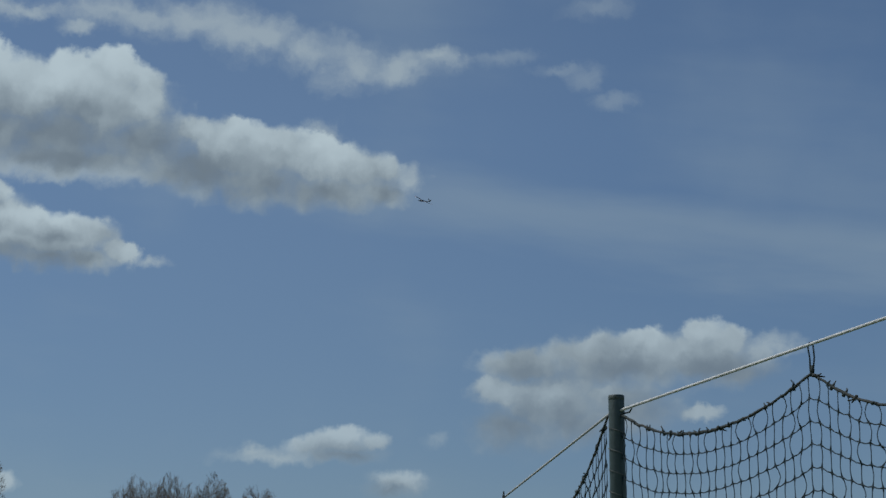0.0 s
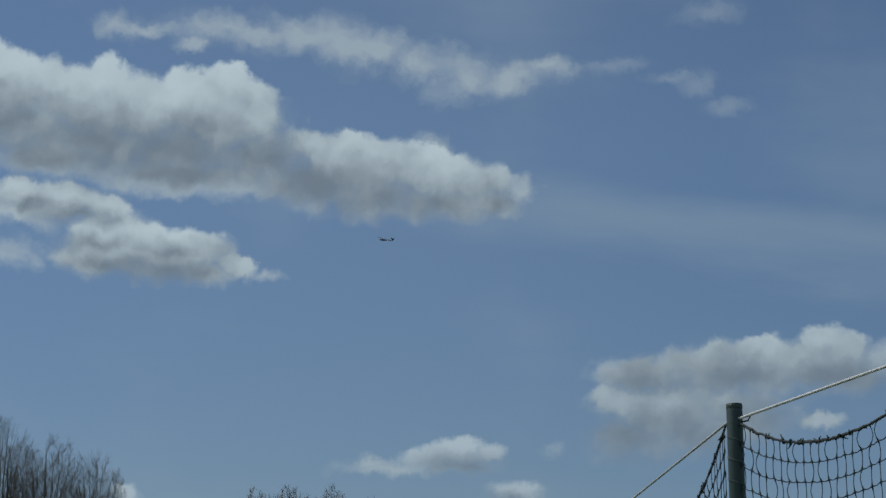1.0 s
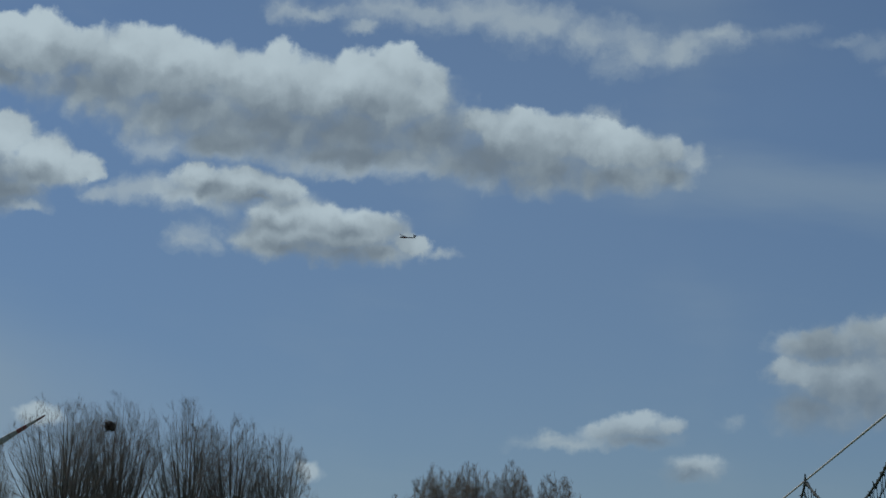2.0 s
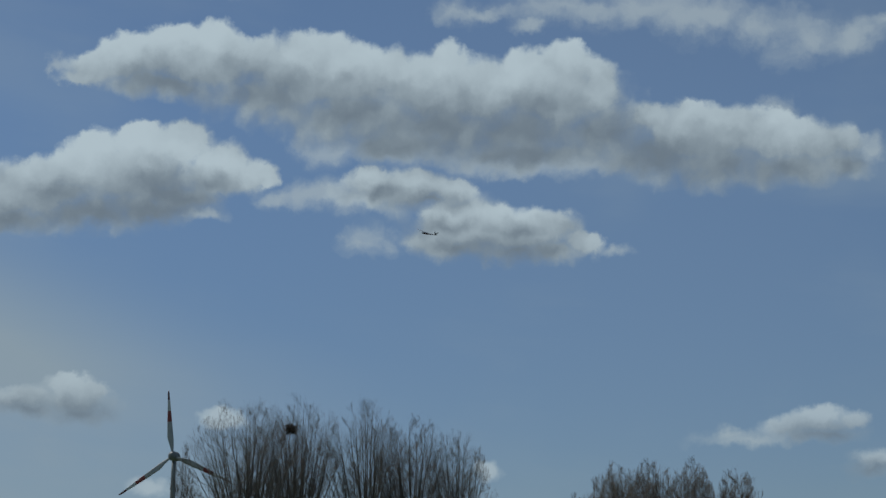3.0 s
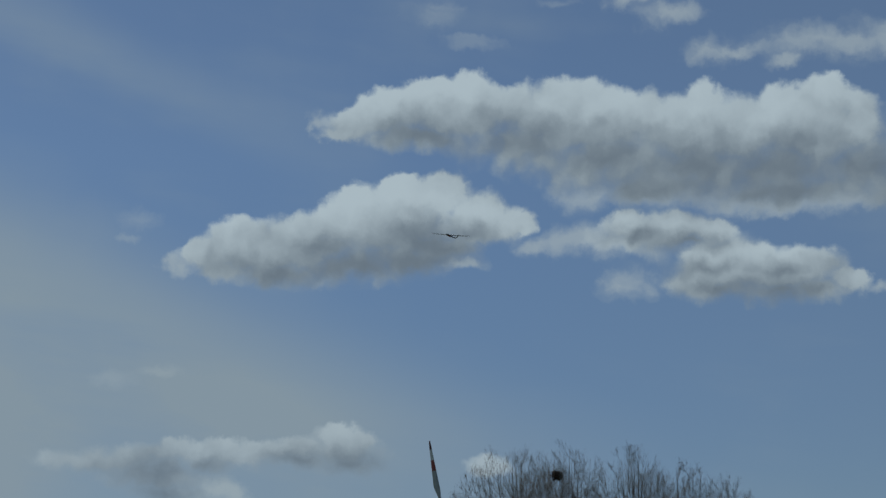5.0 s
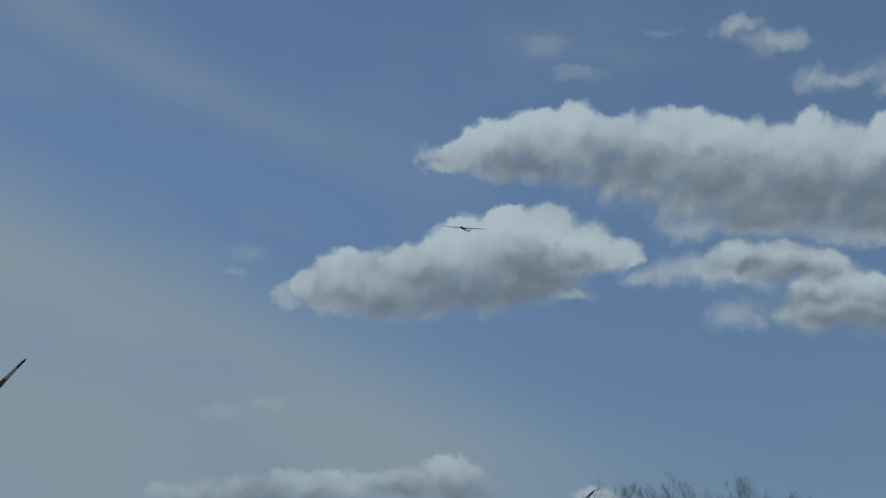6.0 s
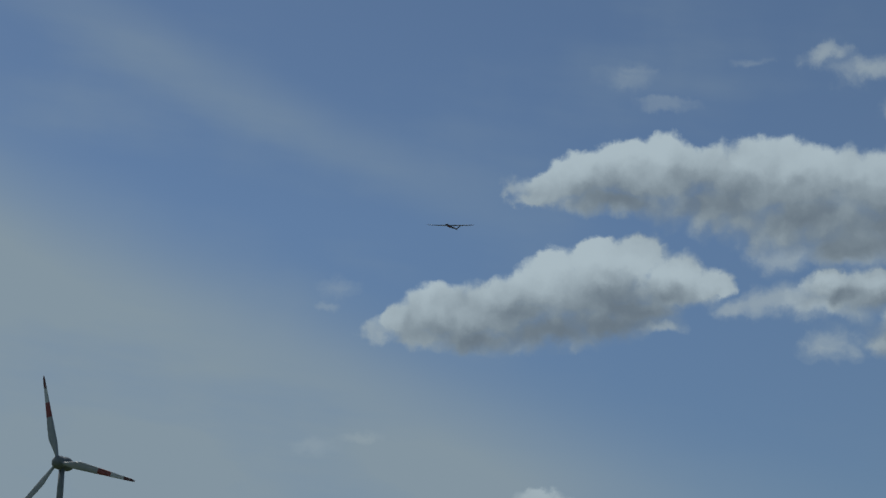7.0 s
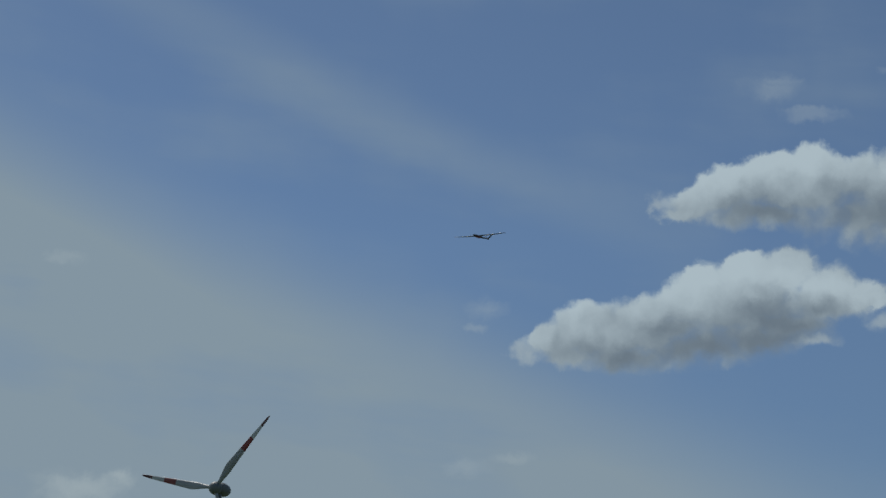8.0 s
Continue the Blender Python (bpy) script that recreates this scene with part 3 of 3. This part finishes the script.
def net_post(at, top, label):
    root = tagged(new("net_post"), label, "post", "net posts")
    root.matrix_basis = pose(at.x, at.y, 0)
    part("pole", mesh_of("pole", *lathe([(0.056, 0), (0.056, top - 0.006), (0.0545, top), (0.049, top), (0.049, top - 0.03)], 20), [POST]), root)
    part("ground_sleeve", mesh_of("ground_sleeve", *lathe([(0.075, 0), (0.075, 0.10), (0.07, 0.115), (0.057, 0.12)], 20), [POST]), root)
    part("rim", mesh_of("rim", *lathe([(0.0565, top - 0.034), (0.0572, top - 0.032), (0.0572, top - 0.012), (0.0565, top - 0.01)], 20), [CAP]), root, "darker collar round the post's top")
    hook = [[(Vector((0.05, -0.03, top - 0.13)), 0.006), (Vector((0.085, -0.05, top - 0.125)), 0.006), (Vector((0.10, -0.06, top - 0.10)), 0.006), (Vector((0.085, -0.05, top - 0.08)), 0.005)]]
    part("hook", mesh_of("hook", *tubes(hook, 6), [CAP]), root, "small metal hook")
    return root


net_post(CORNER, 3.35, "dark green metal net post with weathered paint")
net_post(CORNER + NEAR_STEP * 2, 3.75, "dark green metal net post with weathered paint")
net_post(CORNER + FAR_STEP * 2, 3.05, "dark green metal net post with weathered paint")


def rope(name, pts, radius, m, label):
    """A laid rope: three strands twisted round the line."""
    out = []
    length = sum((b - a).length for a, b in zip(pts, pts[1:]))
    steps = int(length / 0.03)
    for k in range(3):
        line = []
        for i in range(steps + 1):
            s = i / steps * (len(pts) - 1)
            j = min(int(s), len(pts) - 2)
            p = pts[j].lerp(pts[j + 1], s - j)
            d = (pts[j + 1] - pts[j]).normalized()
            side = d.cross(Vector((0, 0, 1))).normalized()
            up = side.cross(d)
            a = i * 0.9 + 2 * math.pi * k / 3
            line.append((p + side * (math.cos(a) * radius * 0.13) + up * (math.sin(a) * radius * 0.13), radius * 0.88))
        out.append(line)
    return tagged(new(name, mesh_of(name, *tubes(out, 5), [m])), label, "rope")


def span(step, z0, z1, bays, sag):
    pts = []
    for i in range(bays * 8 + 1):
        s = i / 8
        pts.append(CORNER + step * s + Vector((0, 0, z0 + (z1 - z0) * s - sag * math.sin(math.pi * min(1.0, s / bays)))))
    return pts


SIDE_NEAR = NEAR_STEP.normalized()
SIDE_FAR = FAR_STEP.normalized()
rope("support_rope", span(NEAR_STEP, 3.235, 3.405, 2, 0.0), 0.0105, ROPE, "taut white rope carrying the net between posts")
rope("support_rope", span(FAR_STEP, 3.258, 3.076, 2, 0.0), 0.0098, ROPE_GREY, "taut grey rope carrying the net between posts")


def net_panel(step, bays, z_post, z_hang, z_rope0, z_rope1, sags, cell, tall, seed, aside, label):
    """A hanging net: head rope in swags, upright and level strands, ties to the support rope."""
    rng = random.Random(seed)
    root = tagged(new("ball_stop_net"), label, "net", "ball stop nets")
    root.matrix_basis = pose(CORNER.x + aside, CORNER.y, 0)
    bay = step.length
    along = step.normalized()
    across = along.cross(Vector((0, 0, 1)))

    def head(s):
        """Height of the head rope at s bays from the corner post."""
        k = min(int(s), bays - 1)
        f = s - k
        a = z_post if k == 0 else z_hang + (z_rope1 - z_rope0) * (k - 1)
        b = z_hang + (z_rope1 - z_rope0) * k
        return a + (b - a) * f - sags[k] * 4 * f * (1 - f) * (1 - 0.25 * (f - 0.5))

    def place(s, h, off=0.0):
        return along * (s * bay) + Vector((0, 0, h)) + across * off

    cols = int(bays * bay / cell)
    rows = int((z_hang - 0.1) / tall) + 2

    def row_height(s, r):
        top = head(s)
        level = z_hang + (z_rope1 - z_rope0) * s - 0.10
        fade = max(0.0, 1 - r / 17)
        return (top * fade + level * (1 - fade)) - r * tall * (1.0 - 0.05 * fade)

    wob = [[(rng.gauss(0, 0.05), rng.gauss(0, 0.025)) for r in range(rows + 1)] for c in range(cols + 1)]

    def knot(c, r):
        c = max(0, min(cols, c))
        dx, dz = wob[c][min(r, rows)]
        s = min(max((c + 0.15 + dx * 0.8) * cell / bay, 0.058 / bay), bays)
        h = head(s) if r == 0 else row_height(s, r) + dz * tall
        return place(s, max(h, 0.02), 0.0)

    for c in range(cols):
        line = []
        for r in range(rows):
            a, b = knot(c, r), knot(c, r + 1)
            if a.z <= 0.03:
                break
            bow = cell * rng.gauss(0, 0.09) + cell * (0.15 if r < 2 else 0.05) * (1 if (c + r) % 2 else -1)
            off = rng.gauss(0, 0.012)
            for f in (0.0, 0.22, 0.5, 0.78):
                line.append((a.lerp(b, f) + along * (bow * math.sin(math.pi * f)) + across * (off * math.sin(math.pi * f)), 0.0064 if f == 0 else 0.0027))
        part("upright_strand", mesh_of("upright_strand", *tubes(line and [line], 4), [TWINE]), root)
    for r in range(1, rows):
        line = []
        for c in range(cols):
            a, b = knot(c, r), knot(c + 1, r)
            if a.z <= 0.03:
                continue
            for f in (0.0, 0.5):
                line.append((a.lerp(b, f) - Vector((0, 0, 0.008 * math.sin(math.pi * f))), 0.0058 if f == 0 else 0.0029))
        if len(line) > 2:
            part("level_strand", mesh_of("level_strand", *tubes([line], 4), [TWINE]), root)

    n = int(bays * 40)
    edge = [(place(i / 40, head(i / 40) + rng.gauss(0, 0.003)), 0.0086 * rng.uniform(0.85, 1.25)) for i in range(n + 1)]
    part("head_rope", mesh_of("head_rope", *tubes([edge], 7), [HEAD]), root, "frayed head rope in swags")
    for i in range(int(bays * bay * 16)):
        s = rng.uniform(0.02, bays - 0.02)
        base = place(s, head(s))
        d = Vector((rng.gauss(0, 0.5), rng.gauss(0, 0.5), rng.uniform(-0.5, 1.2))).normalized() * rng.choice((0.018, 0.024, 0.03, 0.05))
        stub = [[(base - d * 0.4, 0.0115), (base + d * 0.2, 0.012), (base + d * 0.6, 0.005), (base + d + along * rng.gauss(0, 0.012), 0.004)]]
        part("frayed_knot", mesh_of("frayed_knot", *tubes(stub, 5), [HEAD]), root)
    for k in range(1, bays):
        top = z_rope0 + (z_rope1 - z_rope0) * k
        low = head(k) if k < bays else z_hang
        for sgn in (-1, 1):
            loop = [(place(k, low - 0.02) + along * (0.004 * sgn), 0.009), (place(k, low + 0.03) + along * (0.014 * sgn), 0.006),
                    (place(k, (low + top) / 2) + along * (0.020 * sgn + 0.006), 0.005), (place(k, top - 0.01) + along * (0.024 * sgn - 0.004), 0.005),
                    (place(k, top + 0.013) + along * (0.010 * sgn), 0.005)]
            if sgn > 0:
                ends = [[(place(k, low) + along * 0.004, 0.011), (place(k, low + 0.02) + along * 0.006, 0.013), (place(k, low + 0.045) + along * 0.004, 0.008)]]
                part("tie_knot", mesh_of("tie_knot", *tubes(ends, 7), [HEAD]), root, "small dark knot")
            part("tie_loop", mesh_of("tie_loop", *tubes([loop], 6), [TWINE]), root, "dark cord loop over the rope")
    return root


net_panel(NEAR_STEP, 2, 3.235, 3.23, 3.235, 3.405, (0.245, 0.36), 0.083, 0.146, 41, 0.0, "dark green knotted ball stop net sagging from its rope")
net_panel(FAR_STEP, 2, 3.20, 3.02, 3.20, 3.075, (0.50, 0.50), 0.098, 0.138, 42, -0.062, "dark green ball stop net running away from the post")


def post_lashing():
    """Cord wound round the corner post where the nets are tied on."""
    cords = []
    for k in range(9):
        z = 3.13 - 0.148 * k
        pts = []
        for i in range(11):
            a = math.pi * (0.95 + 1.25 * i / 10)
            pts.append((CORNER + Vector((math.cos(a) * 0.061, math.sin(a) * 0.061, z - 0.075 * i / 10)), 0.0032))
        cords.append(pts)
    ob = tagged(new("lashing_cord"), "thin dark cord lacing the nets to the post", "cord")
    for pts in cords:
        part("turn", mesh_of("turn", *tubes([pts], 5), [CORD]), ob)


post_lashing()


# ---- model glider ----
def wing_mesh(name, stations, mats, tip_from=2.0):
    """A wing panel through stations of (x, leading edge y, chord, z, thickness)."""
    n = 14
    verts, faces, marks = [], [], []
    for x, lead, chord, z, thick in stations:
        for k in range(n):
            a = 2 * math.pi * k / n
            c = 0.5 - 0.5 * math.cos(a)
            h = math.sin(a) * thick * 0.5 * (1.3 - 0.9 * c)
            verts.append((x, lead - c * chord, z + h + 0.03 * chord * math.sin(math.pi * c)))
    for i in range(len(stations) - 1):
        for k in range(n):
            b = (k + 1) % n
            faces.append((i * n + k, i * n + b, (i + 1) * n + b, (i + 1) * n + k))
            marks.append(1 if abs(stations[i][0]) >= tip_from else 0)
    faces += [tuple(range(n)), tuple((len(stations) - 1) * n + k for k in range(n))]
    marks += [0, 0]
    return mesh_of(name, verts, faces, mats, marks)


def glider():
    root = tagged(new("model_glider"), "dark slender model glider with a V-tail, in flight", "model aircraft")
    body = []
    for i in range(25):
        s = i / 24
        y = 0.52 - 1.42 * s
        if s < 0.34:
            r = 0.062 * math.sin(math.pi * min(0.5, (s + 0.012) / 0.30)) ** 0.6
        else:
            r = 0.062 - (s - 0.34) / 0.66 * 0.046 if s > 0.5 else 0.062 - (s - 0.34) * 0.12
        body.append((Vector((0, y, 0.018 * s)), max(0.006, min(r, 0.062))))
    part("fuselage", mesh_of("fuselage", *tubes([body], 14), [SHELL]), root, "slim dark fuselage")
    stripe = [[(Vector((0, y, -0.012)), r) for y, r in ((0.40, 0.045), (0.30, 0.058), (0.05, 0.062), (-0.10, 0.056))]]
    part("nose_stripe", mesh_of("nose_stripe", *tubes(stripe, 14), [RED]), root, "red band on the nose's underside")
    hood = [[(Vector((0, y, z)), r) for y, z, r in ((0.36, 0.030, 0.02), (0.28, 0.040, 0.034), (0.18, 0.044, 0.038), (0.08, 0.036, 0.032), (0.02, 0.025, 0.02))]]
    part("canopy", mesh_of("canopy", *tubes(hood, 12), [SPAR]), root, "dark canopy")
    for sgn, name in ((-1, "left_wing"), (1, "right_wing")):
        st = [(sgn * x, lead, chord, z, th) for x, lead, chord, z, th in (
            (0.0, 0.06, 0.23, 0.055, 0.030), (0.35, 0.058, 0.225, 0.062, 0.028), (0.75, 0.05, 0.205, 0.066, 0.024),
            (1.10, 0.035, 0.165, 0.077, 0.018), (1.35, 0.015, 0.12, 0.090, 0.012), (1.50, -0.02, 0.06, 0.100, 0.006))]
        part(name, wing_mesh(name, st, [SPAR, RED], 1.3), root, "long tapered dark wing half")
        v = [(sgn * x, lead, chord, z, th) for x, lead, chord, z, th in (
            (0.0, -0.74, 0.15, 0.025, 0.012), (0.13, -0.76, 0.125, 0.15, 0.010), (0.25, -0.79, 0.085, 0.265, 0.006))]
        part("tail_fin", wing_mesh("tail_fin", v, [SPAR, RED], 9.0), root, "dark slanted V-tail surface")
    return root


GLIDER = glider()

# seconds, degrees right of north, degrees up, distance, turn towards the eye, bank to the left, nose up
FLIGHT = [
    (0.0, -0.71, 14.80, 164, 38, 28, -4), (0.5, -3.33, 14.33, 159, 35, 24, -4), (1.0, -5.91, 13.81, 152, 30, 21, -5), (1.5, -8.49, 13.33, 146, 22, 19, -4),
    (3.0, -16.32, 13.17, 130, 36, 21, 0), (3.5, -18.52, 13.35, 126, 43, 17, 0), (4.0, -20.56, 13.65, 122, 48, 15, 0), (4.5, -22.46, 14.07, 117, 55, 13, 0),
    (5.0, -24.44, 14.62, 113, 62, 11, 0), (6.5, -29.49, 16.57, 97, 67, 9, -1), (7.0, -31.25, 17.06, 91, 63, 7.5, -2), (7.5, -33.07, 17.32, 86, 60, 7, -3.5), (8.0, -35.33, 17.33, 80, 57, 5, -5),
]


# ---- what moves ----
def motions():
    rows = []
    for t, az, el, d, a, bank, nose in FLIGHT:
        p = bearing(az, d, el)
        rows.append((t, pose(p.x, p.y, p.z, nose, -bank, 90 - az + a)))
    walk(GLIDER, rows)
    for (rotor, hub), t0, angle, rate in TURBINES:
        walk(rotor, [(k * 0.5, pose(0, -2.9, hub, 0, angle + rate * (k * 0.5 - t0), 0)) for k in range(17)])


motions()
